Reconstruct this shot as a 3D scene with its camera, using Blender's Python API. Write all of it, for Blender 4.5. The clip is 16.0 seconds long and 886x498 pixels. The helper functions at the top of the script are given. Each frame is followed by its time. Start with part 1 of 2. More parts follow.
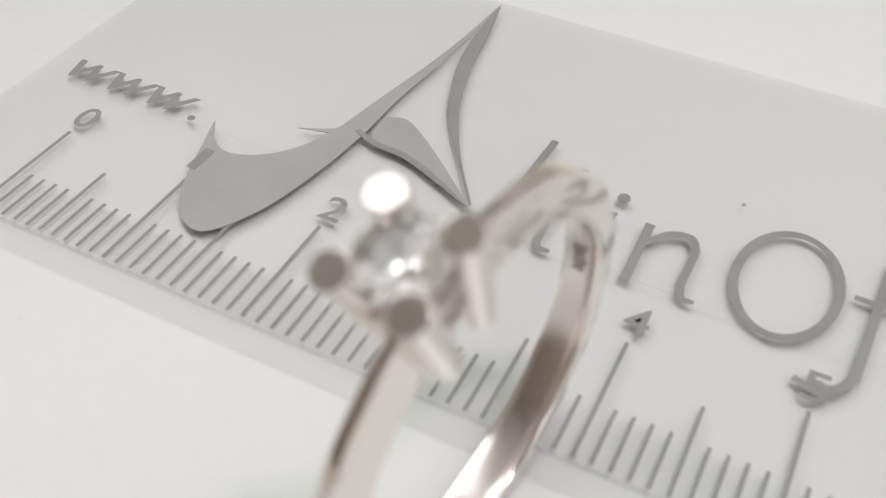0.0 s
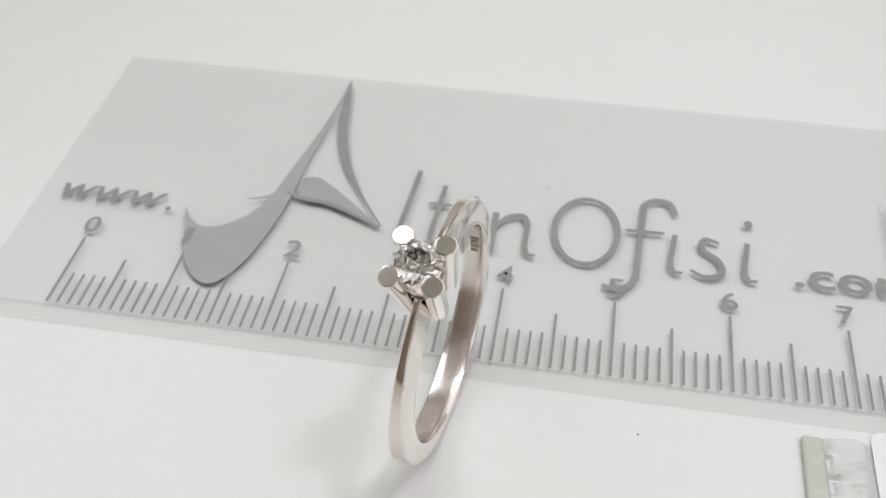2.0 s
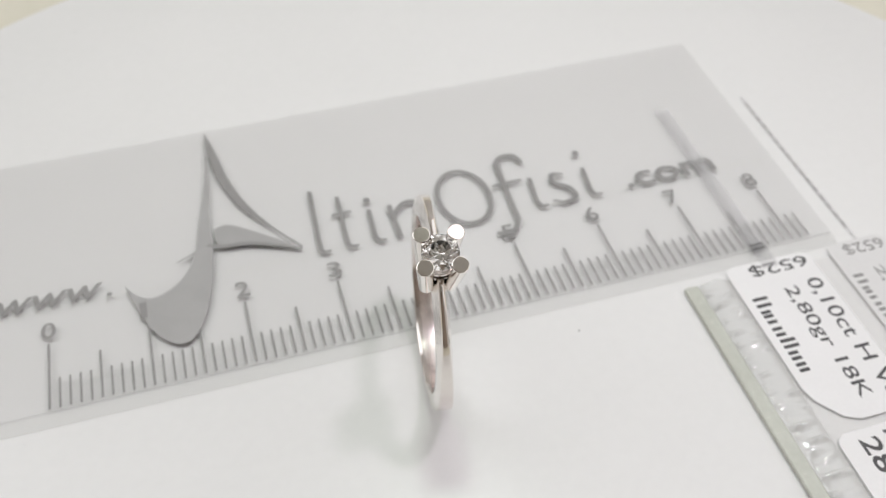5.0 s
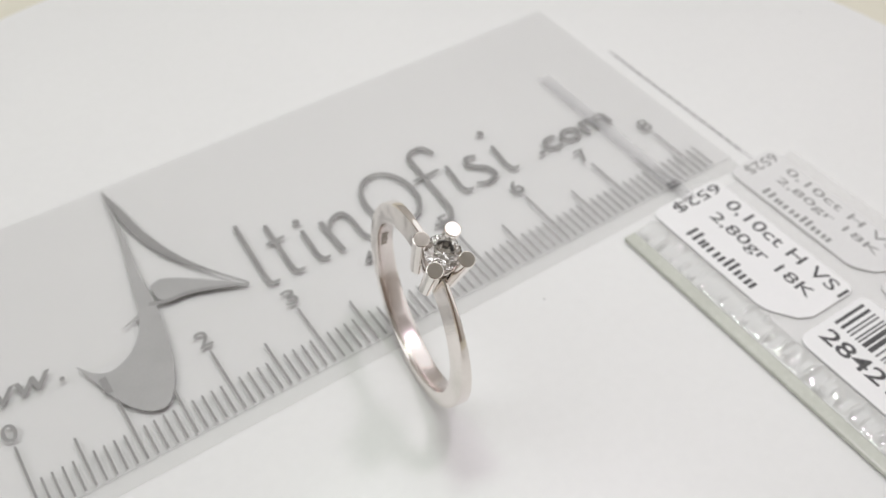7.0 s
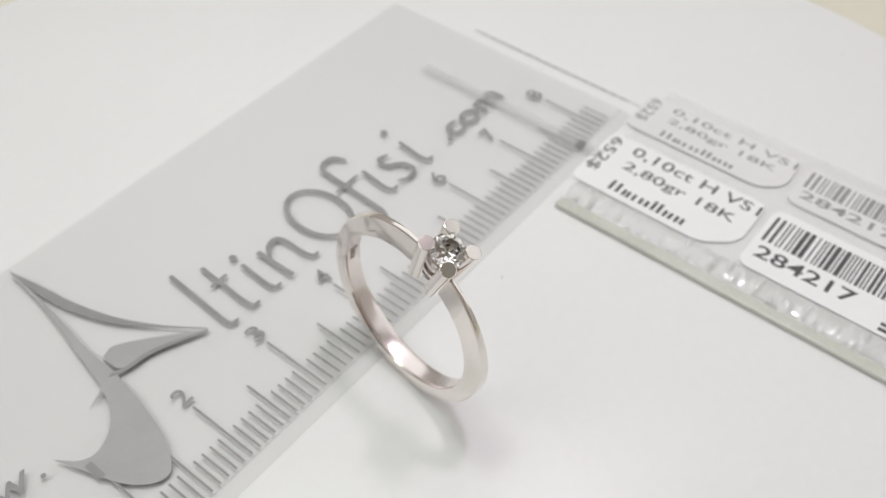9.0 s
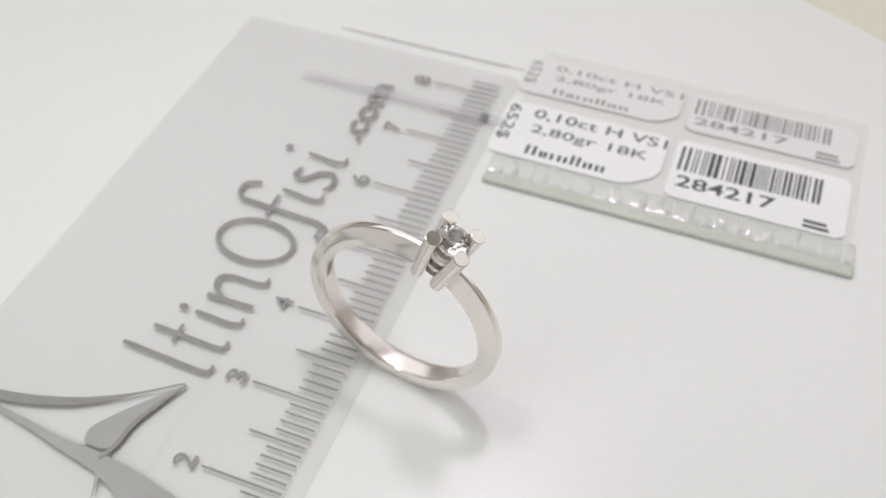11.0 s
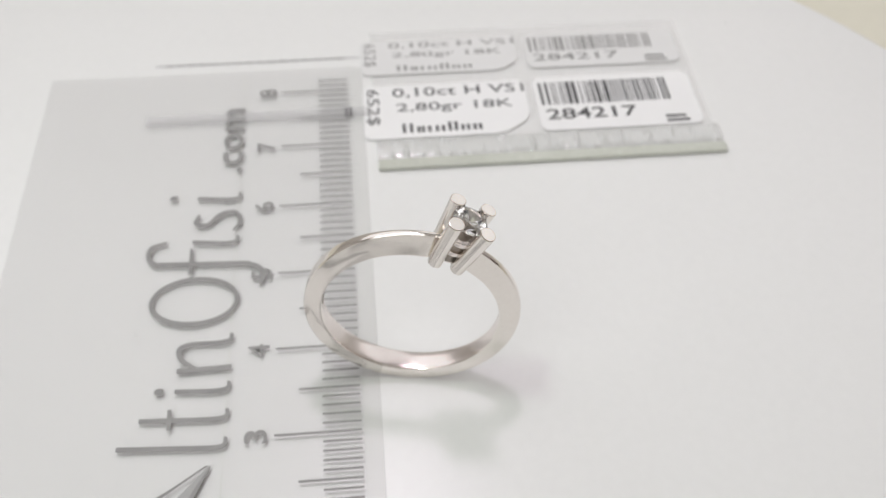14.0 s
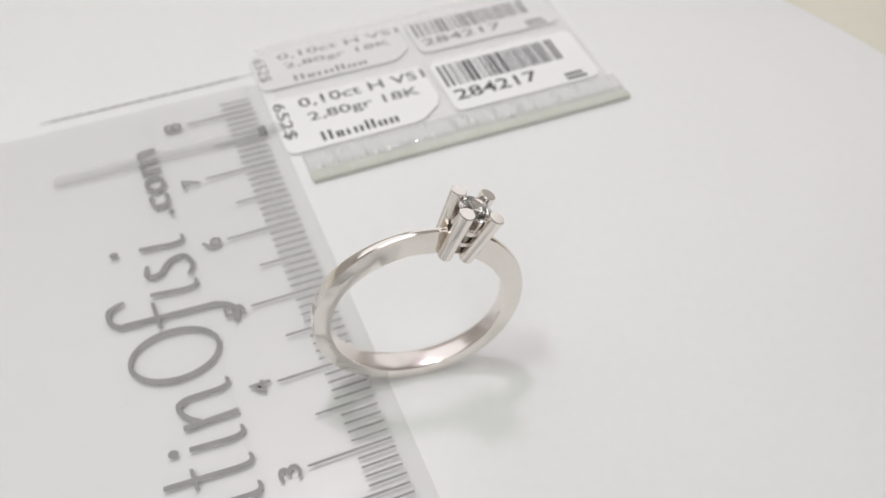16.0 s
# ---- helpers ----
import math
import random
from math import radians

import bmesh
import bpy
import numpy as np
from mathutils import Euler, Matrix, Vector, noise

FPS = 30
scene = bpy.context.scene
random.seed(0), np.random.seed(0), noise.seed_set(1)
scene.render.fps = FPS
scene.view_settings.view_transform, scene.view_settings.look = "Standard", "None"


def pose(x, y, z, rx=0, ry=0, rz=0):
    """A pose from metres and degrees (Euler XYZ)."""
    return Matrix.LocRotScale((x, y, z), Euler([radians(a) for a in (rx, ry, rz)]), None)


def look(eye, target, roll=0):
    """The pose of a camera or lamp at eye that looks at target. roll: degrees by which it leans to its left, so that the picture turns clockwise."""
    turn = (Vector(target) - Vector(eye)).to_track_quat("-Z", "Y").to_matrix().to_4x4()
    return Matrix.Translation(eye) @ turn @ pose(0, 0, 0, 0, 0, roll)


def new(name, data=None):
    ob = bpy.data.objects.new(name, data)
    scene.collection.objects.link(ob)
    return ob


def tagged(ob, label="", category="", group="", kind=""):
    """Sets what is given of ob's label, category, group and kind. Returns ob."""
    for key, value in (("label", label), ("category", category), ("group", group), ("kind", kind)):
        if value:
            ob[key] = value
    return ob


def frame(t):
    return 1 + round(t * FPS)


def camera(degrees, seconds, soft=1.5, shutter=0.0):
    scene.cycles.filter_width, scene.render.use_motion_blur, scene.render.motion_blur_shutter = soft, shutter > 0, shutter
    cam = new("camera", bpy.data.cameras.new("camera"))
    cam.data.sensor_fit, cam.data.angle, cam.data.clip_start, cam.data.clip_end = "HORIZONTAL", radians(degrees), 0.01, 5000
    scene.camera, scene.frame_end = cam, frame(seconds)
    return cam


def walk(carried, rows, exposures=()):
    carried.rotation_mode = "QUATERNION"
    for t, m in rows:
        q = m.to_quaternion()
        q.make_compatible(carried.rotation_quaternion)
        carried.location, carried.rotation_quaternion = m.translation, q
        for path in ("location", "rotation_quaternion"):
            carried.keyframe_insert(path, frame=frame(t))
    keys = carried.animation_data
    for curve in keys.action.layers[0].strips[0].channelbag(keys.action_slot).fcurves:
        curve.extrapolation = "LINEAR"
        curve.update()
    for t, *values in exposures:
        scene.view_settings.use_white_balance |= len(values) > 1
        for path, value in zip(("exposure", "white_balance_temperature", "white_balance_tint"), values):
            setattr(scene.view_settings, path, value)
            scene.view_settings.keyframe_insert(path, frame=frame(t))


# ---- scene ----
MM = 0.001  # the scene is written in millimetres and built in metres


def mm(p):
    return Vector(p) * MM


# ---------------------------------------------------------------- camera
cam = camera(48.74, 16.0, soft=0.8)
cam.data.dof.use_dof = True
cam.data.dof.focus_distance = 0.072
cam.data.dof.aperture_fstop = 53.0
PATH = [
    (0, (46.133, -27.599, 42.223), (21.120, 23.336, -14.169), 1.22),
    (0.25, (45.412, -27.972, 42.253), (22.362, 23.907, -14.133), 1.11),
    (0.5, (44.928, -28.820, 42.892), (23.883, 23.716, -13.651), 1.01),
    (0.75, (45.048, -31.100, 45.175), (25.828, 22.175, -11.325), 0.80),
    (1, (45.010, -33.595, 47.585), (27.731, 20.381, -8.878), 0.68),
    (1.25, (45.146, -37.170, 51.333), (29.981, 17.282, -5.263), 0.64),
    (1.5, (45.256, -41.140, 55.298), (32.093, 13.808, -1.337), 0.50),
    (1.75, (45.289, -45.729, 59.897), (33.723, 9.580, 3.255), 0.04),
    (2, (45.133, -51.328, 65.423), (35.252, 4.249, 8.735), -0.40),
    (2.25, (44.555, -57.932, 71.366), (36.727, -1.899, 14.811), -0.38),
    (2.5, (43.673, -66.297, 79.006), (37.947, -9.878, 22.579), -0.33),
    (3, (39.529, -66.152, 78.840), (37.752, -9.904, 21.980), -0.61),
    (3.5, (35.060, -65.801, 79.100), (37.420, -10.040, 21.783), -0.80),
    (4, (30.515, -64.644, 78.621), (37.321, -9.567, 21.000), -0.74),
    (6.5, (10.535, -57.449, 80.122), (36.594, -9.514, 21.615), -0.84),
    (7, (7.133, -55.298, 80.239), (36.761, -9.697, 21.564), -0.95),
    (7.5, (3.759, -52.645, 80.556), (36.697, -9.676, 21.660), -0.80),
    (8, (0.146, -49.101, 80.947), (36.326, -9.093, 21.868), -0.43),
    (8.5, (-2.924, -46.300, 81.186), (36.261, -9.343, 22.036), -0.15),
    (9, (-5.728, -43.597, 81.409), (36.140, -9.956, 22.117), -0.02),
    (11.5, (-15.918, -24.908, 81.652), (34.917, -9.962, 21.715), 0.12),
    (12, (-17.340, -21.273, 81.753), (34.321, -10.305, 21.664), 0.22),
    (12.5, (-18.283, -16.768, 81.894), (33.927, -9.840, 21.677), 0.38),
    (13, (-18.759, -11.853, 82.042), (33.761, -9.017, 21.763), 0.63),
    (13.5, (-18.841, -7.380, 82.197), (33.626, -8.598, 21.817), 0.81),
    (14, (-18.375, -2.286, 82.284), (33.679, -7.822, 21.789), 1.09),
    (14.5, (-17.747, 2.049, 82.301), (33.617, -7.501, 21.716), 1.46),
    (15, (-16.916, 6.430, 82.686), (33.378, -7.053, 21.951), 1.60),
    (15.5, (-15.751, 10.526, 82.567), (33.225, -6.788, 21.727), 1.80),
    (16, (-14.295, 14.898, 83.108), (33.101, -6.049, 22.158), 1.95),
]
walk(cam, [(t, look(mm(eye), mm(target), roll)) for t, eye, target, roll in PATH])

# ---------------------------------------------------------------- light
world = bpy.data.worlds.new("room_air")
world.use_nodes = True
world.node_tree.nodes["Background"].inputs["Color"].default_value = (0.9, 0.93, 1.0, 1)
world.node_tree.nodes["Background"].inputs["Strength"].default_value = 0.05
scene.world = world
scene.view_settings.exposure = -0.08


def area_lamp(name, eye, target, size, watts, colour, shape="SQUARE"):
    data = bpy.data.lights.new(name, "AREA")
    data.shape, data.size, data.energy, data.color = shape, size, watts, colour
    ob = new(name, data)
    ob.matrix_world = look(eye, target)
    return ob


RING_AT = Vector((36.7, -5.6, 0)) * MM
# Unseen soft panels: a key light and two fills added for claw reflections.
area_lamp("key_panel_light", RING_AT + Vector((0.38, 0.34, 0.70)), RING_AT, 0.90, 1.9, (0.976, 0.97, 0.99), "DISK")
area_lamp("side_fill_light", RING_AT + Vector((0.50, -0.40, 0.43)), RING_AT, 0.66, 0.95, (0.975, 0.97, 0.99))
area_lamp("far_fill_light", RING_AT + Vector((-0.46, 0.24, 0.64)), RING_AT, 0.60, 2.15, (0.974, 0.97, 0.99))
area_lamp("desk_lamp_light", RING_AT + Vector((0.018, 0.076, 0.29)), RING_AT, 0.030, 0.14, (0.83, 1.0, 0.86), "DISK")
area_lamp("side_lamp_light", RING_AT + Vector((0.100, 0.0, 0.29)), RING_AT, 0.030, 0.14, (1.0, 0.86, 1.0), "DISK")


# ---------------------------------------------------------------- materials
def material(name):
    m = bpy.data.materials.new(name)
    m.use_nodes = True
    nt = m.node_tree
    return m, nt, nt.nodes["Principled BSDF"]


def link(nt, a, b):
    nt.links.new(a, b)


def noise_node(nt, scale, detail=4.0, rough=0.55):
    co = nt.nodes.new("ShaderNodeTexCoord")
    n = nt.nodes.new("ShaderNodeTexNoise")
    n.inputs["Scale"].default_value, n.inputs["Detail"].default_value = scale, detail
    n.inputs["Roughness"].default_value = rough
    link(nt, co.outputs["Object"], n.inputs["Vector"])
    return n.outputs["Fac"]


def ramp(nt, fac, a, b, lo=0.35, hi=0.65):
    r = nt.nodes.new("ShaderNodeValToRGB")
    r.color_ramp.elements[0].position, r.color_ramp.elements[1].position = lo, hi
    r.color_ramp.elements[0].color, r.color_ramp.elements[1].color = (*a, 1), (*b, 1)
    link(nt, fac, r.inputs["Fac"])
    return r.outputs["Color"]


def mix_colour(nt, fac, a, b):
    n = nt.nodes.new("ShaderNodeMix")
    n.data_type = "RGBA"
    n.inputs[0].default_value = fac
    link(nt, a, n.inputs[6])
    link(nt, b, n.inputs[7])
    return n.outputs[2]


def bump(nt, bsdf, height, strength, distance):
    b = nt.nodes.new("ShaderNodeBump")
    b.inputs["Strength"].default_value, b.inputs["Distance"].default_value = strength, distance
    link(nt, height, b.inputs["Height"])
    link(nt, b.outputs["Normal"], bsdf.inputs["Normal"])


def varied(name, dark, light, rough, coarse, fine, metal=0.0, relief=0.0, relief_mm=0.02, coat=0.0):
    """A surface with variation at two scales (per metre)."""
    m, nt, b = material(name)
    big, small = noise_node(nt, coarse), noise_node(nt, fine, 6)
    link(nt, mix_colour(nt, 0.4, ramp(nt, big, dark, light), ramp(nt, small, dark, light)), b.inputs["Base Color"])
    b.inputs["Metallic"].default_value = metal
    span = nt.nodes.new("ShaderNodeMapRange")
    span.inputs["To Min"].default_value, span.inputs["To Max"].default_value = rough * 0.8, rough * 1.25
    link(nt, small, span.inputs["Value"])
    link(nt, span.outputs["Result"], b.inputs["Roughness"])
    b.inputs["Coat Weight"].default_value = coat
    if relief:
        bump(nt, b, small, relief, relief_mm * MM)
    return m


def clear_plastic(name, tint, rough=0.04, haze=0.0, waves=0.0, shine=0.012):
    """Thin clear plastic: lets light straight through with a tint, with a glossy skin."""
    m, nt, b = material(name)
    nt.nodes.remove(b)
    out = nt.nodes["Material Output"]
    clear, gloss = nt.nodes.new("ShaderNodeBsdfTransparent"), nt.nodes.new("ShaderNodeBsdfGlossy")
    clear.inputs["Color"].default_value = (*tint, 1)
    gloss.inputs["Roughness"].default_value = rough
    facing = nt.nodes.new("ShaderNodeLayerWeight")
    facing.inputs["Blend"].default_value = 0.25
    sheen = nt.nodes.new("ShaderNodeMapRange")
    sheen.inputs["To Min"].default_value, sheen.inputs["To Max"].default_value = shine, min(0.6, shine * 3)
    link(nt, facing.outputs["Facing"], sheen.inputs["Value"])
    skin = nt.nodes.new("ShaderNodeMixShader")
    link(nt, sheen.outputs["Result"], skin.inputs[0])
    link(nt, clear.outputs[0], skin.inputs[1])
    link(nt, gloss.outputs[0], skin.inputs[2])
    last = skin.outputs[0]
    if haze:
        milk = nt.nodes.new("ShaderNodeBsdfDiffuse")
        milk.inputs["Color"].default_value = (*tint, 1)
        both = nt.nodes.new("ShaderNodeMixShader")
        both.inputs[0].default_value = haze
        link(nt, last, both.inputs[1])
        link(nt, milk.outputs[0], both.inputs[2])
        last = both.outputs[0]
    if waves:
        w = nt.nodes.new("ShaderNodeBump")
        w.inputs["Strength"].default_value, w.inputs["Distance"].default_value = waves, 0.4 * MM
        link(nt, noise_node(nt, 260), w.inputs["Height"])
        link(nt, w.outputs["Normal"], gloss.inputs["Normal"])
    link(nt, last, out.inputs["Surface"])
    return m


DISC_WHITE = varied("white_lacquer", (0.81, 0.81, 0.805), (0.84, 0.84, 0.835), 0.3, 22, 900)
TABLE_CREAM = varied("cream_tabletop", (0.72, 0.69, 0.58), (0.78, 0.75, 0.64), 0.5, 14, 420, relief=0.1)
WALL_PAINT = varied("white_bounce_wall", (0.74, 0.72, 0.71), (0.80, 0.78, 0.77), 0.85, 6, 700, relief=0.2, relief_mm=0.2)
WALL_DARK = varied("brown_reflected_wall", (0.30, 0.235, 0.195), (0.38, 0.31, 0.26), 0.55, 4, 120, relief=0.2, relief_mm=0.4)
CEILING_WHITE = varied("ceiling_white", (0.74, 0.74, 0.73), (0.80, 0.80, 0.79), 0.85, 3, 160, relief=0.2, relief_mm=0.4)
WHITE_GOLD = varied("polished_white_gold", (0.82, 0.775, 0.735), (0.88, 0.84, 0.80), 0.1, 180, 2600, metal=1.0, relief=0.03, relief_mm=0.01)
SATIN_GOLD = varied("satin_white_gold", (0.79, 0.73, 0.70), (0.86, 0.80, 0.775), 0.24, 260, 3600, metal=1.0, relief=0.02, relief_mm=0.01)
# Mottled claw tips, base colour lowered to dim the lamp panels mirrored there.
CLAW_TIP = varied("dimmed_mottled_gold", (0.62, 0.585, 0.555), (0.80, 0.765, 0.735), 0.4, 1500, 5200, metal=1.0, relief=0.6, relief_mm=0.05)
DARK_GOLD = varied("darkened_gold", (0.28, 0.245, 0.21), (0.44, 0.395, 0.35), 0.34, 500, 3600, metal=1.0, relief=0.3, relief_mm=0.05)
INK = varied("grey_printing_ink", (0.265, 0.26, 0.257), (0.33, 0.324, 0.32), 0.55, 300, 4200)
PALE_INK = varied("pale_grey_ink", (0.38, 0.376, 0.373), (0.44, 0.436, 0.433), 0.5, 240, 5200)
LABEL_INK = varied("black_thermal_ink", (0.06, 0.058, 0.06), (0.11, 0.107, 0.11), 0.6, 400, 5200)
PAPER = varied("white_label_paper", (0.86, 0.855, 0.86), (0.90, 0.895, 0.90), 0.45, 60, 2600, relief=0.06)
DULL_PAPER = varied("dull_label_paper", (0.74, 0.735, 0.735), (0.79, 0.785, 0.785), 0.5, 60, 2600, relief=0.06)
RULER_CLEAR = clear_plastic("clear_acrylic", (0.966, 0.965, 0.965), 0.4)
# Slight haze in the bevel stands in for the shade beside the ticks.
RULER_EDGE = clear_plastic("hazed_acrylic_edge", (0.966, 0.966, 0.964), 0.4, 0.04)
FILM = clear_plastic("clear_film", (0.988, 0.986, 0.985), 0.12, 0.12)
TAIL_FILM = clear_plastic("tail_film", (0.955, 0.953, 0.955), 0.12, 0.1)
RIM_CLEAR = clear_plastic("glossy_clear_rim", (0.985, 0.988, 0.98), 0.05, 0.45, 0.6, 0.24)
RIM_GREEN = varied("green_tinted_rim", (0.54, 0.555, 0.495), (0.63, 0.645, 0.585), 0.25, 120, 1500, relief=0.2, relief_mm=0.1)


def diamond_material():
    m, nt, b = material("clear_brilliant")
    b.inputs["Base Color"].default_value = (1.0, 0.995, 0.985, 1)
    b.inputs["Roughness"].default_value = 0.03
    b.inputs["IOR"].default_value = 2.1
    b.inputs["Transmission Weight"].default_value = 1.0
    return m


DIAMOND = diamond_material()


# ---------------------------------------------------------------- building helpers
def thing(name, label, category, group="", kind="", at=None):
    ob = new(name)
    ob.empty_display_size = 0.002
    ob.matrix_world = at if at else Matrix.Identity(4)
    return tagged(ob, label, category, group, kind)


def part(name, bm, mat, parent=None, label="", smooth=False):
    """Links a bmesh, written in millimetres, as one mesh object."""
    bmesh.ops.scale(bm, vec=(MM, MM, MM), verts=bm.verts)
    bmesh.ops.recalc_face_normals(bm, faces=bm.faces)
    data = bpy.data.meshes.new(name)
    bm.to_mesh(data)
    bm.free()
    data.materials.append(mat)
    if smooth:
        for p in data.polygons:
            p.use_smooth = True
    ob = new(name, data)
    ob.parent = parent
    if label:
        ob["label"] = label
    return ob


def box(x0, x1, y0, y1, z0, z1, bevel=0.0, segments=2):
    bm = bmesh.new()
    bmesh.ops.create_cube(bm, size=1)
    for v in bm.verts:
        v.co = ((x0 + x1) / 2 + v.co.x * (x1 - x0), (y0 + y1) / 2 + v.co.y * (y1 - y0), (z0 + z1) / 2 + v.co.z * (z1 - z0))
    if bevel:
        bmesh.ops.bevel(bm, geom=list(bm.edges), offset=bevel, segments=segments, affect="EDGES", profile=0.5)
    return bm


def slab(outline, z0, z1, bm=None):
    """A flat plate with that outline."""
    bm = bm or bmesh.new()
    low = [bm.verts.new((x, y, z0)) for x, y in outline]
    high = [bm.verts.new((x, y, z1)) for x, y in outline]
    bm.faces.new(high)
    bm.faces.new(low[::-1])
    n = len(outline)
    for i in range(n):
        j = (i + 1) % n
        bm.faces.new((low[i], low[j], high[j], high[i]))
    return bm


def rounded(x0, x1, y0, y1, r, steps=6):
    pts = []
    for cx, cy, a0 in ((x1 - r, y1 - r, 0), (x0 + r, y1 - r, 90), (x0 + r, y0 + r, 180), (x1 - r, y0 + r, 270)):
        for k in range(steps + 1):
            a = radians(a0 + 90 * k / steps)
            pts.append((cx + r * math.cos(a), cy + r * math.sin(a)))
    return pts


def spline(points, steps=8):
    """A smooth curve through a few points (Catmull-Rom), of any number of coordinates."""
    p = [np.array(q, float) for q in points]
    p = [2 * p[0] - p[1]] + p + [2 * p[-1] - p[-2]]
    out = []
    for a, b, c, d in zip(p, p[1:], p[2:], p[3:]):
        for k in range(steps):
            s = k / steps
            out.append(0.5 * (2 * b + (c - a) * s + (2 * a - 5 * b + 4 * c - d) * s**2 + (3 * b - a - 3 * c + d) * s**3))
    return out + [p[-2]]


def ribbon(points, z0, z1, steps=8):
    """A flat stroke through points of x, y, width."""
    line = spline(points, steps)
    bm, rows = bmesh.new(), []
    for i, (x, y, w) in enumerate(line):
        a, b = line[max(i - 1, 0)], line[min(i + 1, len(line) - 1)]
        d = np.array([b[0] - a[0], b[1] - a[1]])
        d /= np.linalg.norm(d) + 1e-9
        n = np.array([-d[1], d[0]]) * max(w, 0.03) / 2
        rows.append([bm.verts.new((x + s * n[0], y + s * n[1], z)) for s, z in ((1, z0), (-1, z0), (-1, z1), (1, z1))])
    for r, s in zip(rows, rows[1:]):
        for k in range(4):
            bm.faces.new((r[k], r[(k + 1) % 4], s[(k + 1) % 4], s[k]))
    bm.faces.new(rows[0])
    bm.faces.new(rows[-1][::-1])
    return bm


def lettering(name, text, x, y, wide, high, z, mat, parent, turn=0.0, slant=0.0, label="", weight=0.0):
    """Words in the built-in font, fitted to a box; x, y is the lower left corner of the box as it is read."""
    curve = bpy.data.curves.new(name, "FONT")
    curve.body, curve.size, curve.shear, curve.resolution_u, curve.offset = text, 1.0, slant, 3, weight
    holder = bpy.data.objects.new(name, curve)
    data = bpy.data.meshes.new_from_object(holder)
    bpy.data.objects.remove(holder)
    co = np.array([v.co[:] for v in data.vertices])
    lo, hi = co.min(0), co.max(0)
    c, s = math.cos(radians(turn)), math.sin(radians(turn))
    for v in data.vertices:
        u = (v.co.x - lo[0]) / (hi[0] - lo[0]) * wide
        w = (v.co.y - lo[1]) / (hi[1] - lo[1]) * high
        v.co = ((x + c * u - s * w) * MM, (y + s * u + c * w) * MM, z * MM)
    data.name = name
    data.materials.append(mat)
    ob = new(name, data)
    ob.parent = parent
    if label:
        ob["label"] = label
    return ob


def tube(a, b, r0, r1, sides=28, rim=0.0):
    """A round pin from a to b with softened ends."""
    a, b = Vector(a), Vector(b)
    turn = (b - a).to_track_quat("Z", "Y").to_matrix()
    long = (b - a).length
    rows = [(0, r0 - rim), (rim, r0), (long - rim, r1), (long - rim * 0.3, r1 - rim * 0.3), (long, r1 - rim)] if rim else [(0, r0), (long, r1)]
    bm, rings = bmesh.new(), []
    for h, r in rows:
        rings.append([bm.verts.new(a + turn @ Vector((r * math.cos(2 * math.pi * k / sides), r * math.sin(2 * math.pi * k / sides), h))) for k in range(sides)])
    for p, q in zip(rings, rings[1:]):
        for k in range(sides):
            bm.faces.new((p[k], p[(k + 1) % sides], q[(k + 1) % sides], q[k]))
    bm.faces.new(rings[0][::-1])
    bm.faces.new(rings[-1])
    return bm


def shade_by_angle(ob, degrees=35):
    data = ob.data
    for p in data.polygons:
        p.use_smooth = True
    bm = bmesh.new()
    bm.from_mesh(data)
    for e in bm.edges:
        if len(e.link_faces) == 2 and e.calc_face_angle(0) > radians(degrees):
            e.smooth = False
    bm.to_mesh(data)
    bm.free()
    return ob


# ---------------------------------------------------------------- the room and the turntable
CENTRE = (39.2, -1.5)  # axis of the turntable
R_DISC = 85.2
DISC_THICK = 12.0
ROOM = 720.0
WALL_H = 1120.0


def room():
    z0 = -DISC_THICK
    x0, x1, y0, y1 = CENTRE[0] - ROOM, CENTRE[0] + ROOM, CENTRE[1] - ROOM, CENTRE[1] + ROOM
    tagged(part("floor", box(x0, x1, y0, y1, z0 - 20, z0), TABLE_CREAM), "cream laminate tabletop under the turntable", "tabletop", kind="structure")
    # The white walls are unseen, added to bounce light and brighten the metal.
    tagged(part("wall_north", box(x0, x1, y1, y1 + 20, z0 - 20, WALL_H), WALL_PAINT), "unseen plain white wall, added to bounce light", "wall", kind="structure")
    # Out of view; this brown wall only gives the metal something dark to mirror.
    tagged(part("wall_south", box(x0, CENTRE[0] + 60, y0 - 20, y0, z0 - 20, WALL_H), WALL_DARK), "unseen brown wall, added for dark reflections in the ring", "wall", kind="structure")
    tagged(part("wall_south_white", box(CENTRE[0] + 60, x1, y0 - 20, y0, z0 - 20, WALL_H), WALL_PAINT), "unseen plain white wall, added to bounce light", "wall", kind="structure")
    tagged(part("wall_east", box(x1, x1 + 20, y0, y1, z0 - 20, WALL_H), WALL_PAINT), "unseen plain white wall, added to bounce light", "wall", kind="structure")
    tagged(part("wall_west", box(x0 - 20, x0, y0, y1, z0 - 20, WALL_H), WALL_PAINT), "unseen plain white wall, added to bounce light", "wall", kind="structure")
    tagged(part("ceiling", box(x0, x1, y0, y1, WALL_H, WALL_H + 40), CEILING_WHITE), "plain white ceiling", "ceiling", kind="structure")


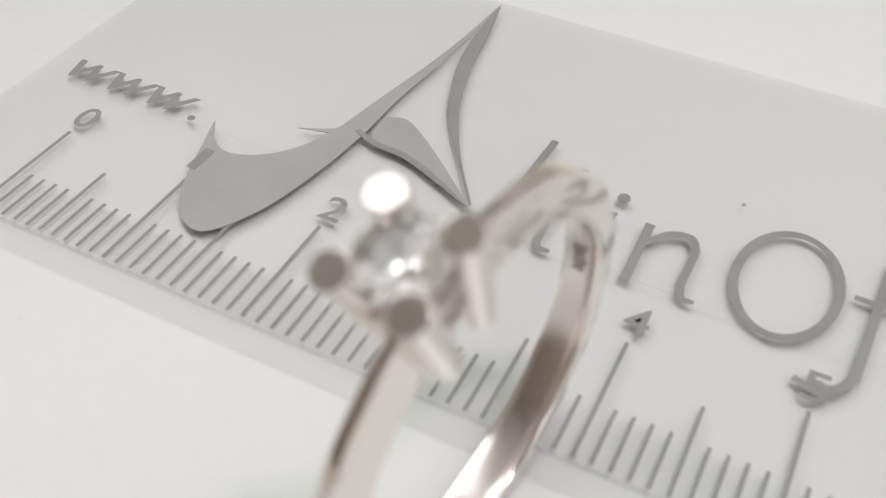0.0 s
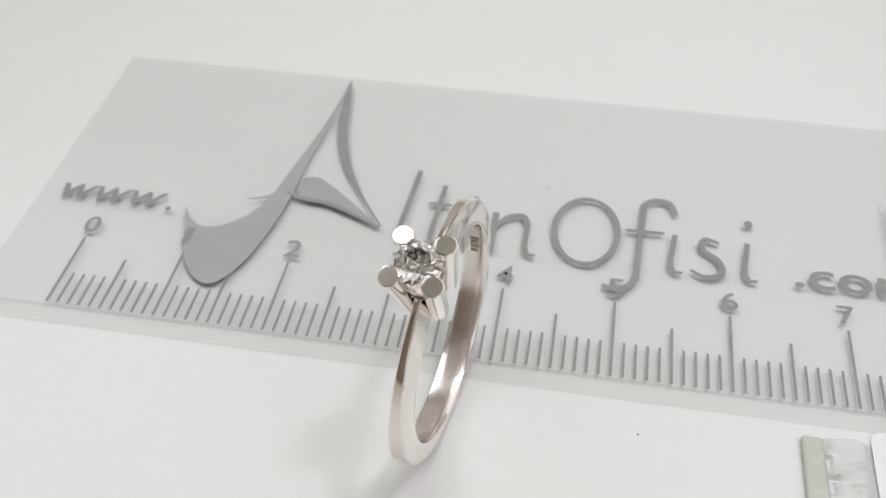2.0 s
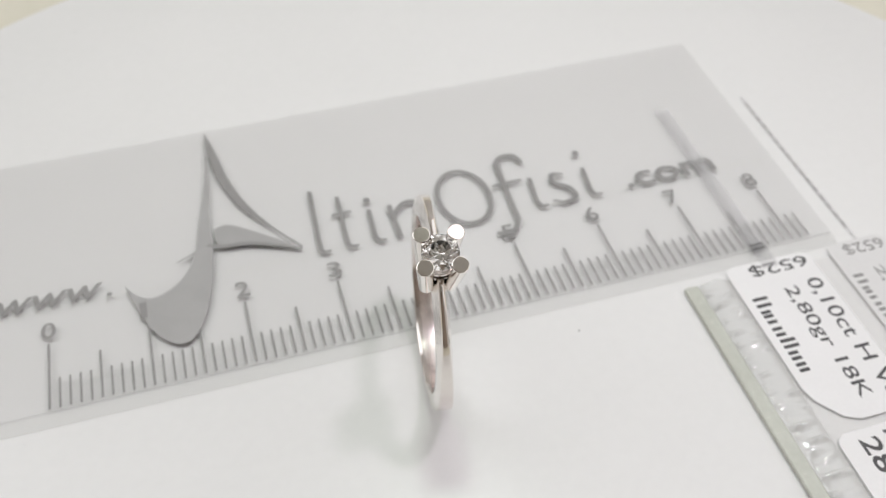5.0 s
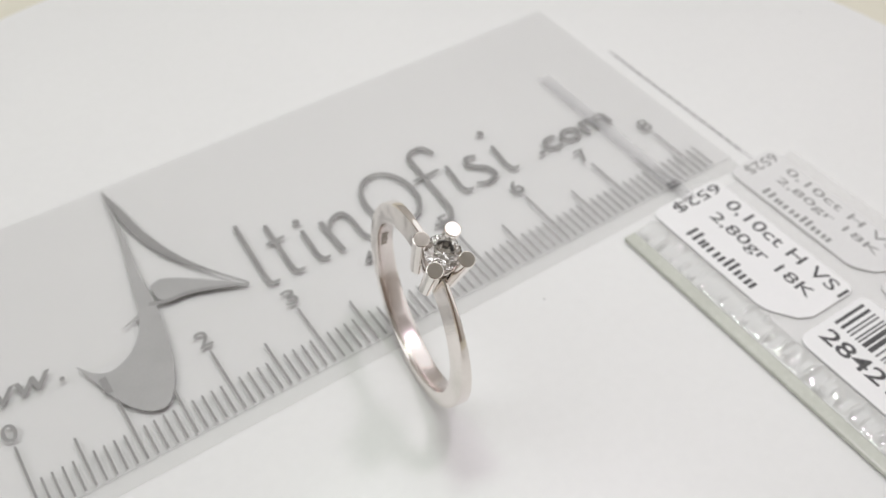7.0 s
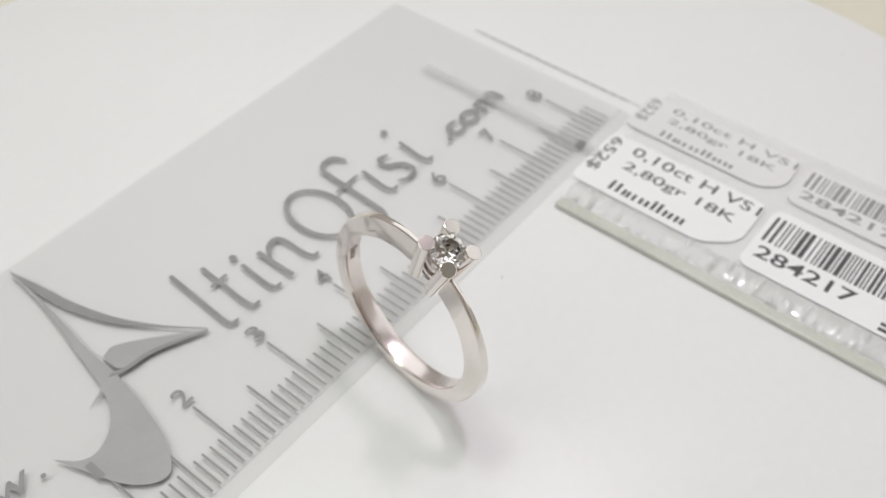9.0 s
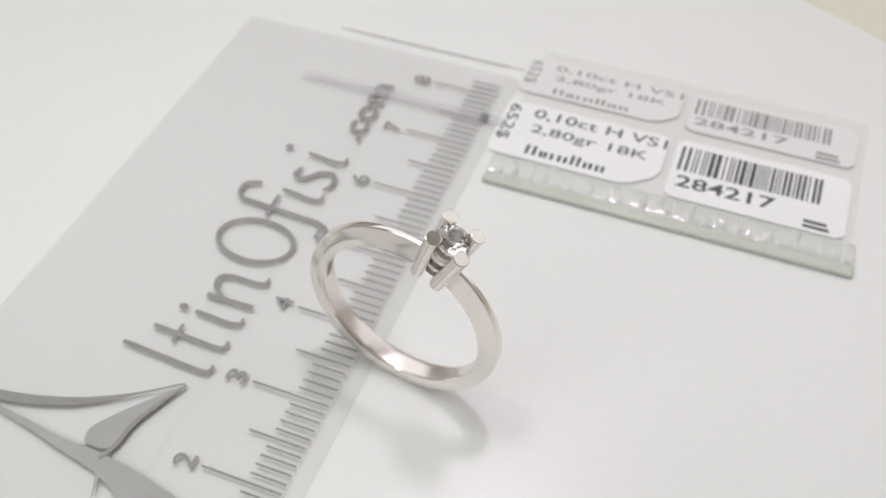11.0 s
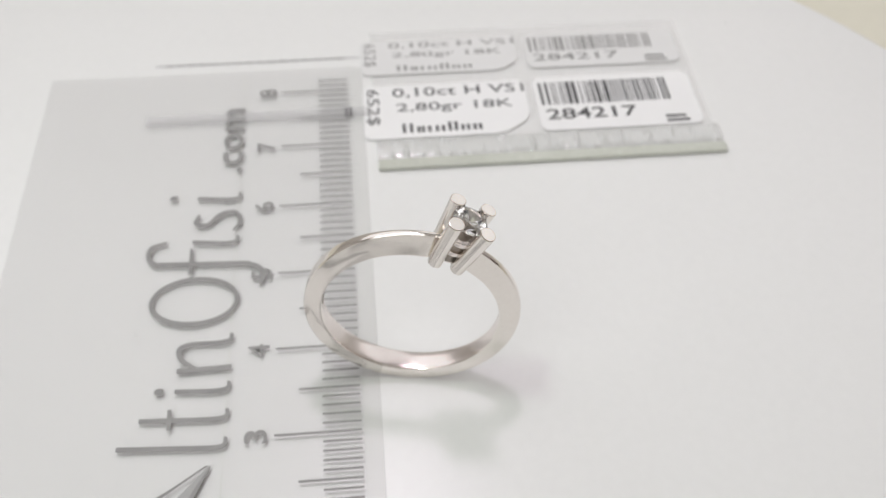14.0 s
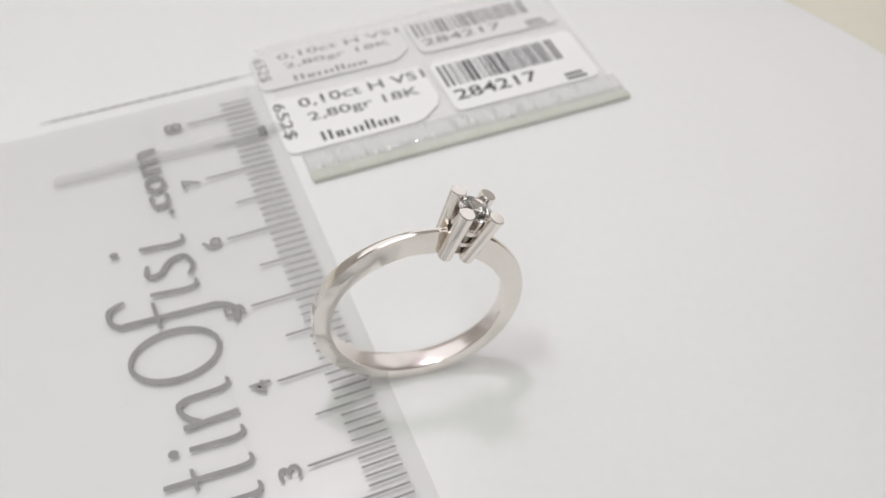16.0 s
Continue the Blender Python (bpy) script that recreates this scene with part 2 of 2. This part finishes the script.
def turntable():
    ob = thing("turntable", "round glossy white display turntable on a cream tabletop", "turntable")
    ob.matrix_world = Matrix.Translation(mm((*CENTRE, -DISC_THICK)))
    bm, rings, n = bmesh.new(), [], 160
    for r, z in ((R_DISC - 2, 2.5), (R_DISC, 4), (R_DISC, DISC_THICK - 1.2), (R_DISC - 0.4, DISC_THICK - 0.35), (R_DISC - 1.4, DISC_THICK)):
        rings.append([bm.verts.new((r * math.cos(2 * math.pi * k / n), r * math.sin(2 * math.pi * k / n), z)) for k in range(n)])
    for p, q in zip(rings, rings[1:]):
        for k in range(n):
            bm.faces.new((p[k], p[(k + 1) % n], q[(k + 1) % n], q[k]))
    bm.faces.new(rings[-1])
    bm.faces.new(rings[0][::-1])
    shade_by_angle(part("disc", bm, DISC_WHITE, ob))
    part("foot", tube((0, 0, 0), (0, 0, 2.5), 60, 60, 64), TABLE_CREAM, ob)


# ---------------------------------------------------------------- the ruler
RT = 0.5  # height of the ruler's printed face
INK0, INK1 = RT + 0.004, RT + 0.03


def ruler():
    ob = thing("ruler", "clear acrylic ruler with grey printed scale and emblem", "ruler")
    x0, x1, y0, y1 = -7.2, 84.6, -1.9, 37.6
    plate = [(-0.2, 0.02), (y1, 0.02), (y1 + 0.25, 0.3), (y1, RT), (-0.2, RT)]
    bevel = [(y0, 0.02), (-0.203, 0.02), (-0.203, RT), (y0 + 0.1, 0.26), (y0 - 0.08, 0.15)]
    for name, section, mat, label in (("body", plate, RULER_CLEAR, "clear acrylic plate"), ("bevelled_edge", bevel, RULER_EDGE, "bevelled edge below the scale, hazed to stand for shade")):
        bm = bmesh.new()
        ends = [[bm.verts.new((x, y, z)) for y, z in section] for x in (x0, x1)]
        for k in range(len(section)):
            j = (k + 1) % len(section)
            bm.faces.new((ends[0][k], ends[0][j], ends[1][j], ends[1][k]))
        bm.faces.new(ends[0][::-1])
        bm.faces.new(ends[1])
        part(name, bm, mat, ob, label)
    part("groove", box(x0 + 3, x1 - 1, 12.99, 13.03, RT + 0.002, RT + 0.006), RIM_GREEN, ob, "hairline seam along the scale")
    # the scale: short, middle and long ticks
    for k in range(83):
        long, wide = (8.3, 0.25) if k % 10 == 0 else (6.0, 0.24) if k % 5 == 0 else (3.7, 0.23)
        part("tick", box(k - wide / 2, k + wide / 2, 0.0, long, INK0, INK1), INK, ob)
    for k in range(9):
        lettering("digit", str(k), 10 * k - 0.75, 8.95, 0.75 if k == 1 else 1.5, 2.2, INK1 + (0.06 if k == 1 else 0), INK, ob, weight=0.012)
    lettering("web_prefix", "www", -5.2, 13.3, 10.9, 2.1, INK1, INK, ob, slant=0.25, weight=0.008)
    part("full_stop", slab([(6.3 + 0.28 * math.cos(a), 13.4 + 0.28 * math.sin(a)) for a in np.linspace(0, 6.28, 12, endpoint=False)], INK0, INK1), INK, ob)
    lettering("web_suffix", ".com", 65.9, 12.8, 11.4, 2.4, INK1, INK, ob, weight=0.01)
    emblem(ob)
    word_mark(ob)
    return ob


def loft(left, right, z0, z1, steps=8):
    """A flat shape between two smooth edges of as many points."""
    a, b = spline(left, steps), spline(right, steps)
    bm, rows = bmesh.new(), []
    for p, q in zip(a, b):
        rows.append([bm.verts.new((*v, z)) for v, z in ((p, z0), (q, z0), (q, z1), (p, z1))])
    for r, t in zip(rows, rows[1:]):
        for k in range(4):
            bm.faces.new((r[k], r[(k + 1) % 4], t[(k + 1) % 4], t[k]))
    bm.faces.new(rows[0])
    bm.faces.new(rows[-1][::-1])
    return bm


def emblem(ob):
    """The large swoosh emblem: plain tapering shapes."""
    shapes = (
        ("emblem_stroke", [(19.15, 37.1), (20.1, 32.4), (20.8, 28.2), (22.3, 23.2), (24.6, 18.6), (27.4, 14.5)],
         [(19.05, 37.0), (19.1, 33.1), (19.5, 29.1), (20.5, 25.4), (22.3, 21.4), (27.3, 14.3)], INK),
        ("emblem_stroke", [(19.0, 36.9), (18.5, 31.5), (17.7, 26.4), (16.8, 22.0), (15.9, 17.2)],
         [(19.1, 36.9), (18.9, 31.8), (18.45, 26.6), (17.95, 22.2), (17.8, 17.3)], PALE_INK),
        ("emblem_leaf", [(18.4, 20.0), (19.8, 20.2), (22.2, 18.6), (25.2, 16.1), (27.3, 14.25)],
         [(18.2, 19.8), (18.5, 17.4), (21.4, 16.7), (24.6, 15.4), (27.2, 14.1)], PALE_INK),
        ("emblem_sweep", [(15.9, 17.3), (14.8, 14.5), (13.0, 12.4), (10.8, 11.5), (9.2, 12.2), (8.0, 13.9)],
         [(17.8, 17.4), (17.2, 12.8), (15.9, 7.6), (13.6, 4.4), (10.6, 6.6), (7.95, 13.8)], PALE_INK),
        ("emblem_barb", [(16.2, 17.3), (15.0, 16.6), (13.5, 15.95)], [(16.2, 16.6), (15.0, 16.3), (13.5, 15.9)], PALE_INK),
    )
    for k, (name, left, right, mat) in enumerate(shapes):
        part(name, loft(left, right, INK0 + k * 0.004, INK1 + k * 0.012), mat, ob, "grey tapering printed shape")
    part("emblem_edge", ribbon([(17.2, 17.6, 0.35), (19.0, 16.9, 0.5), (21.6, 16.6, 0.5), (24.6, 15.4, 0.4), (27.2, 14.1, 0.1)], INK1, INK1 + 0.07), INK, ob, "darker printed edge of the leaf")


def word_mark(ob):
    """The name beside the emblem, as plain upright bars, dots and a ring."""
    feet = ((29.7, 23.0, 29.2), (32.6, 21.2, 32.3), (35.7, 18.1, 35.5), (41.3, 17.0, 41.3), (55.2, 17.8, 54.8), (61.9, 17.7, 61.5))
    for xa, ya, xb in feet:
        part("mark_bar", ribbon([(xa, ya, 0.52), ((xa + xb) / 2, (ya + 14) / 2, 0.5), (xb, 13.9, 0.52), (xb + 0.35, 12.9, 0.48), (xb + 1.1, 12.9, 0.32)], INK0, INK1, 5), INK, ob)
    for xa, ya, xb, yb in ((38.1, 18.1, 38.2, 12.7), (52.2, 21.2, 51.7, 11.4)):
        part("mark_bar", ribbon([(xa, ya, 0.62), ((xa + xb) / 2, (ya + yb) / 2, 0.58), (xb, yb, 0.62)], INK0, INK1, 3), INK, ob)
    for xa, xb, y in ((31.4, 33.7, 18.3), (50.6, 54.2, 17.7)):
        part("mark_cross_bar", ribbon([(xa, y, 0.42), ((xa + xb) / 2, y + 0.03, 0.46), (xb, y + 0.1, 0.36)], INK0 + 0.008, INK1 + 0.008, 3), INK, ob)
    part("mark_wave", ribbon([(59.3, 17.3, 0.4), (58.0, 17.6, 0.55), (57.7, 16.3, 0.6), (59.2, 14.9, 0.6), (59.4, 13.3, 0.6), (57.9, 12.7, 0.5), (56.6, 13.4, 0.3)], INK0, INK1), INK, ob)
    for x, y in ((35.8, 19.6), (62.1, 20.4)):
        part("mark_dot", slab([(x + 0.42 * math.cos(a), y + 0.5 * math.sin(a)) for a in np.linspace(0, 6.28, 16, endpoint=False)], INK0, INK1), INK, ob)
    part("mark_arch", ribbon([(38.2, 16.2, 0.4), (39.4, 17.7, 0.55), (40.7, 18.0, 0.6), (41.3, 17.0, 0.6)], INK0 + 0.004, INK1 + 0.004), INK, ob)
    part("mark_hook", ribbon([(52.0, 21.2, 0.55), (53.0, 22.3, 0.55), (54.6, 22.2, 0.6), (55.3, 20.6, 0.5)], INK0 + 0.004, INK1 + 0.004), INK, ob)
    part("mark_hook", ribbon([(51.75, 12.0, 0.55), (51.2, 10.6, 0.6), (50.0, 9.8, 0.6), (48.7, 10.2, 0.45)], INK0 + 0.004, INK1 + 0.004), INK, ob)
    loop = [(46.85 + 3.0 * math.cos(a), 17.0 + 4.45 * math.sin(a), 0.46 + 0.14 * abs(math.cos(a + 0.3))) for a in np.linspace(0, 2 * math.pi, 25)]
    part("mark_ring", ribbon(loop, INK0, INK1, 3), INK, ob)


# ---------------------------------------------------------------- the price tags on their clear strip
def tag_strip():
    ob = thing("tag_strip", "clear plastic strip with a raised glossy rim", "plastic strip")
    part("film", box(66.9, 92.0, -45.5, -3.3, 0.02, 0.12), FILM, ob)
    # Wider than the cut edge, so its green also paints the strip's shadow.
    part("green_rim", box(65.1, 66.75, -46.0, -3.3, 0.0, 0.62, 0.29, 4), RIM_GREEN, ob, "green-tinted cut edge, widened to include its shadow")
    bm, rows, n = bmesh.new(), [], 300
    for k in range(n + 1):
        y = -45.8 + 42.4 * k / n
        wave = noise.noise((0.0, y * 0.35, 3.0))
        row = []
        for i, a in enumerate(np.linspace(0, math.pi, 11)):
            x = 66.6 + 3.6 * (1 - math.cos(a)) / 2
            dent = max(noise.noise((x * 0.8, y * 1.1, 9.0)) - 0.12, 0.0)
            row.append(bm.verts.new((x, y, 0.1 + (0.62 + 0.16 * wave + 1.0 * dent) * math.sin(a) ** 0.7)))
        rows.append(row)
    for p, q in zip(rows, rows[1:]):
        for i in range(10):
            bm.faces.new((p[i], p[i + 1], q[i + 1], q[i]))
        bm.faces.new((p[10], p[0], q[0], q[10]))
    bm.faces.new(rows[0])
    bm.faces.new(rows[-1][::-1])
    part("rolled_rim", bm, RIM_CLEAR, ob, "wavy glossy clear rim", smooth=True)


def price_tag(x_low, x_high, tail_x, label, dashed, paper, ink):
    """A paper price tag in two panels; it is read away from the ruler, its top towards +x."""
    ob = thing("price_tag", label, "price tag", group="price tags on the strip")
    wide = x_high - x_low

    def at(f):
        return x_low + f * wide

    z = 0.30
    cut = 0.36 * wide
    sheet = [p for p in rounded(x_low, x_high, -22.9, -1.9, 1.1) if not (p[0] < x_low + 2 and p[1] < -20)]
    at_turn = next(i for i, p in enumerate(sheet) if p[0] > x_low + 2 and p[1] < -20)
    sheet[at_turn:at_turn] = [(x_low, -22.9 + 1.25 * cut), (x_low + 0.12 * cut, -22.9 + 0.85 * cut), (x_low + 0.6 * cut, -22.9 + 0.2 * cut), (x_low + cut, -22.9)]
    part("label_panel", slab(sheet, 0.125, z), paper, ob, "white paper panel with weights")
    part("barcode_panel", slab(rounded(x_low, x_high + 0.2, -44.6, -23.9, 1.3), 0.125, z), paper, ob, "white paper panel with a barcode")
    top = z + 0.006
    h = 0.195 * wide
    lettering("price", "652$", at(0.93), -2.2, 0.68 * wide, 1.75, top, ink, ob, turn=180, weight=0.006)
    lettering("weight_line", "0,10ct H VS1", at(0.735), -5.7, 17.0, h, top, ink, ob, turn=-90, weight=0.006)
    lettering("weight_line", "2,80gr 18K", at(0.44), -6.1, 14.8, h, top, ink, ob, turn=-90, weight=0.006)
    y = -6.6
    for k, w in enumerate((1.3, 0.8, 0.5, 1.1, 1.1, 1.0, 1.0)):
        tall = h * (0.85 if k in (0, 4) else 0.55)
        for edge in ((0.0, 0.7) if w > 0.6 else (0.1,)):
            part("name_bar", box(at(0.09), at(0.09) + tall, y - w * edge - 0.42, y - w * edge, z + 0.002, z + 0.01), ink, ob)
        y -= w + 0.5
    rng = random.Random(5)
    y = -24.6
    while y > -41.0:
        w = rng.choice((0.2, 0.2, 0.38, 0.55))
        part("barcode_bar", box(at(0.47), at(0.90), y - w, y, z + 0.002, z + 0.01), ink, ob)
        y -= w + rng.choice((0.2, 0.26, 0.42))
    lettering("stock_number", "284217", at(0.19), -24.9, 11.6, 0.2 * wide, top, ink, ob, turn=-90, weight=0.014)
    for k in range(2):
        part("mark_bar", box(at(0.05) + k * 0.8, at(0.05) + k * 0.8 + 0.5, -42.8 + 0.3 * k, -39.9, z + 0.002, z + 0.01), ink, ob)
    if dashed:
        part("tail", box(tail_x - 0.2, tail_x + 0.2, -1.8, 25.0, 0.03, 0.1), TAIL_FILM, ob, "narrow folded film tail")
        for k in range(16):
            part("tail_dash", box(tail_x - 0.16, tail_x + 0.12, 0.3 + 1.5 * k, 1.3 + 1.5 * k, 0.104, 0.13), PALE_INK, ob)
    else:
        rows = [(-3.0, 0.33), (-2.2, 0.6), (-0.6, RT + 0.05), (25.0, RT + 0.05)]
        bm = bmesh.new()
        strip = [[bm.verts.new((tail_x + s, yy, zz + d)) for s, d in ((-0.9, 0), (0.9, 0), (0.9, 0.06), (-0.9, 0.06))] for yy, zz in rows]
        for p, q in zip(strip, strip[1:]):
            for i in range(4):
                bm.faces.new((p[i], p[(i + 1) % 4], q[(i + 1) % 4], q[i]))
        bm.faces.new(strip[0])
        bm.faces.new(strip[-1][::-1])
        part("tail", bm, TAIL_FILM, ob, "narrow clear film tail")
        for k in range(2):
            part("tail_mark", box(tail_x - 0.85, tail_x + 0.8, -0.45 + 0.55 * k, -0.2 + 0.55 * k, RT + 0.115, RT + 0.13), ink, ob)


# ---------------------------------------------------------------- the ring
R_IN, HEAD_TOP = 8.2, 13.85


def ring():
    turn = pose(0, 0, 0, 0, 1.0, -8.5) @ pose(0, 0, 0, 22.8)
    ob = thing("ring", "polished white gold solitaire ring standing on its band", "ring", at=Matrix.Translation(mm((36.87, -5.25, 9.84))) @ turn)
    # the band: flat inside, ridged outside, rising to the shoulders beside the head
    bm, rows, n = bmesh.new(), [], 192
    for k in range(n):
        a = 2 * math.pi * k / n
        near = 0.5 + 0.5 * math.cos(a)  # 1 at the head, 0 opposite
        rise = near**3
        half = 1.14 - 0.46 * near**0.8
        tip = 0.92 - 0.72 * near**1.5  # half the width of the outer flat
        tall = 1.62 + 0.85 * rise
        lean = (half - tip) * 0.12
        prof = [(-half + 0.2, 0.0), (-half * 0.4, -0.025), (0, -0.03), (half * 0.4, -0.025), (half - 0.2, 0.0), (half - 0.05, 0.06), (half, 0.2),
                ((half + tip) / 2 + lean, tall * 0.55), (tip + 0.05, tall - 0.11), (tip - 0.05, tall), (0, tall + 0.04), (-tip + 0.05, tall),
                (-tip - 0.05, tall - 0.11), (-(half + tip) / 2 - lean, tall * 0.55), (-half, 0.2), (-half + 0.05, 0.06)]
        rows.append([bm.verts.new((x, math.sin(a) * (R_IN + h), math.cos(a) * (R_IN + h))) for x, h in prof])
    for k in range(n):
        p, q = rows[k], rows[(k + 1) % n]
        for i in range(len(p)):
            j = (i + 1) % len(p)
            bm.faces.new((p[i], p[j], q[j], q[i])).material_index = 1 if i < 4 else 0
    band = part("band", bm, WHITE_GOLD, ob, "polished band with ridged shoulders")
    band.data.materials.append(SATIN_GOLD)
    shade_by_angle(band, 28)
    # four small dark bars raised from the inside of the band
    for k in range(4):
        a = radians(97 + 3.6 * k)
        bar = box(-0.35, 0.35 - 0.12 * (k % 2), -0.17, 0.17, -0.05, 0.05, 0.02, 1)
        bmesh.ops.transform(bar, matrix=Matrix.Translation((0, math.sin(a) * (R_IN - 0.03), math.cos(a) * (R_IN - 0.03))) @ Matrix.Rotation(-a, 4, "X"), verts=bar.verts)
        part("inner_bar", bar, DARK_GOLD, ob, "small dark raised bar inside the band")
    # the head: four round claws, two galleries and a cup under the stone
    base, top, low, high = 8.2, HEAD_TOP, 1.02, 1.42
    for sx, sy in ((-1, -1), (1, -1), (-1, 1), (1, 1)):
        bm = tube((sx * low, sy * low, base), (sx * high, sy * high, top), 0.66, 0.72, 32, 0.08)
        cap = max(bm.faces, key=lambda f: f.calc_center_median().z)
        cap.material_index = 1  # the flat filed tip, darkened against the panel reflection
        claw = part("prong", bm, WHITE_GOLD, ob)
        claw.data.materials.append(CLAW_TIP)
        shade_by_angle(claw, 20)
    # The core's dark colour stands in for brown reflections between the claws.
    core = part("cup", tube((0, 0, 8.5), (0, 0, HEAD_TOP - 2.6), 0.82, 1.05, 32, 0.05), DARK_GOLD, ob, "core of the head, darkened to imitate its shaded inside")
    shade_by_angle(core, 40)
    for h, r in ((10.0, 1.0), (11.4, 1.15)):
        bm, rows = bmesh.new(), []
        for k in range(40):
            a = 2 * math.pi * k / 40
            rows.append([bm.verts.new(((r + dr) * math.cos(a), (r + dr) * math.sin(a), h + dh)) for dr, dh in ((-0.22, -0.22), (0.22, -0.22), (0.28, 0), (0.22, 0.22), (-0.22, 0.22), (-0.28, 0))])
        for p, q in zip(rows, rows[1:] + rows[:1]):
            for i in range(6):
                bm.faces.new((p[i], p[(i + 1) % 6], q[(i + 1) % 6], q[i]))
        shade_by_angle(part("gallery", bm, SATIN_GOLD, ob, "satin gallery ring under the stone"))
    part("stone", brilliant(1.58, HEAD_TOP - 0.6), DIAMOND, ob, "round brilliant-cut clear stone")


def brilliant(r, girdle):
    """A round brilliant: table, star and kite facets, a thin girdle and a pointed pavilion."""
    bm = bmesh.new()

    def loop(radius, z, count, shift):
        return [bm.verts.new((radius * math.cos(2 * math.pi * (k + shift) / count), radius * math.sin(2 * math.pi * (k + shift) / count), z)) for k in range(count)]

    table = loop(0.56 * r, girdle + 0.32 * r, 8, 0)
    mid = loop(0.80 * r, girdle + 0.18 * r, 8, 0.5)
    up = loop(r, girdle + 0.02 * r, 16, 0)
    low = loop(r, girdle - 0.02 * r, 16, 0)
    belly = loop(0.42 * r, girdle - 0.525 * r, 8, 0.5)
    tip = bm.verts.new((0, 0, girdle - 0.885 * r))
    bm.faces.new(table)
    for k in range(8):
        j = (k + 1) % 8
        bm.faces.new((table[k], mid[k], table[j]))
        bm.faces.new((table[j], mid[k], up[(2 * k + 2) % 16], mid[j]))
        bm.faces.new((mid[k], up[2 * k], up[2 * k + 1]))
        bm.faces.new((mid[k], up[2 * k + 1], up[(2 * k + 2) % 16]))
        bm.faces.new((low[2 * k], low[2 * k + 1], belly[k]))
        bm.faces.new((low[2 * k + 1], low[(2 * k + 2) % 16], belly[k]))
        bm.faces.new((belly[k], low[(2 * k + 2) % 16], belly[j], tip))
    for k in range(16):
        bm.faces.new((up[k], up[(k + 1) % 16], low[(k + 1) % 16], low[k]))
    return bm


def dust(x, y, z, size, label):
    """A tiny grain of dust: an uneven little lump."""
    bm = bmesh.new()
    bmesh.ops.create_icosphere(bm, subdivisions=2, radius=size)
    for v in bm.verts:
        v.co *= 1 + 0.5 * noise.noise(v.co / size * 1.3 + Vector((x, y, 0)))
        v.co = (x + v.co.x, y + v.co.y, z + max(v.co.z * 0.5 + size * 0.4, 0))
    tagged(part("dust_grain", bm, PALE_INK), label, "dust", group="dust grains")


room()
turntable()
ruler()
tag_strip()
price_tag(70.5, 80.6, 75.6, "white paper price tag with barcode, clear tail over the ruler", False, PAPER, LABEL_INK)
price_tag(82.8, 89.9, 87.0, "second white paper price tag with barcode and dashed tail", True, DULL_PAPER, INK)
ring()
dust(52.5, -5.1, 0.0, 0.11, "tiny grey dust grain lying on the white turntable")
dust(42.8, 22.6, RT, 0.13, "tiny grey dust grain lying on the clear ruler")
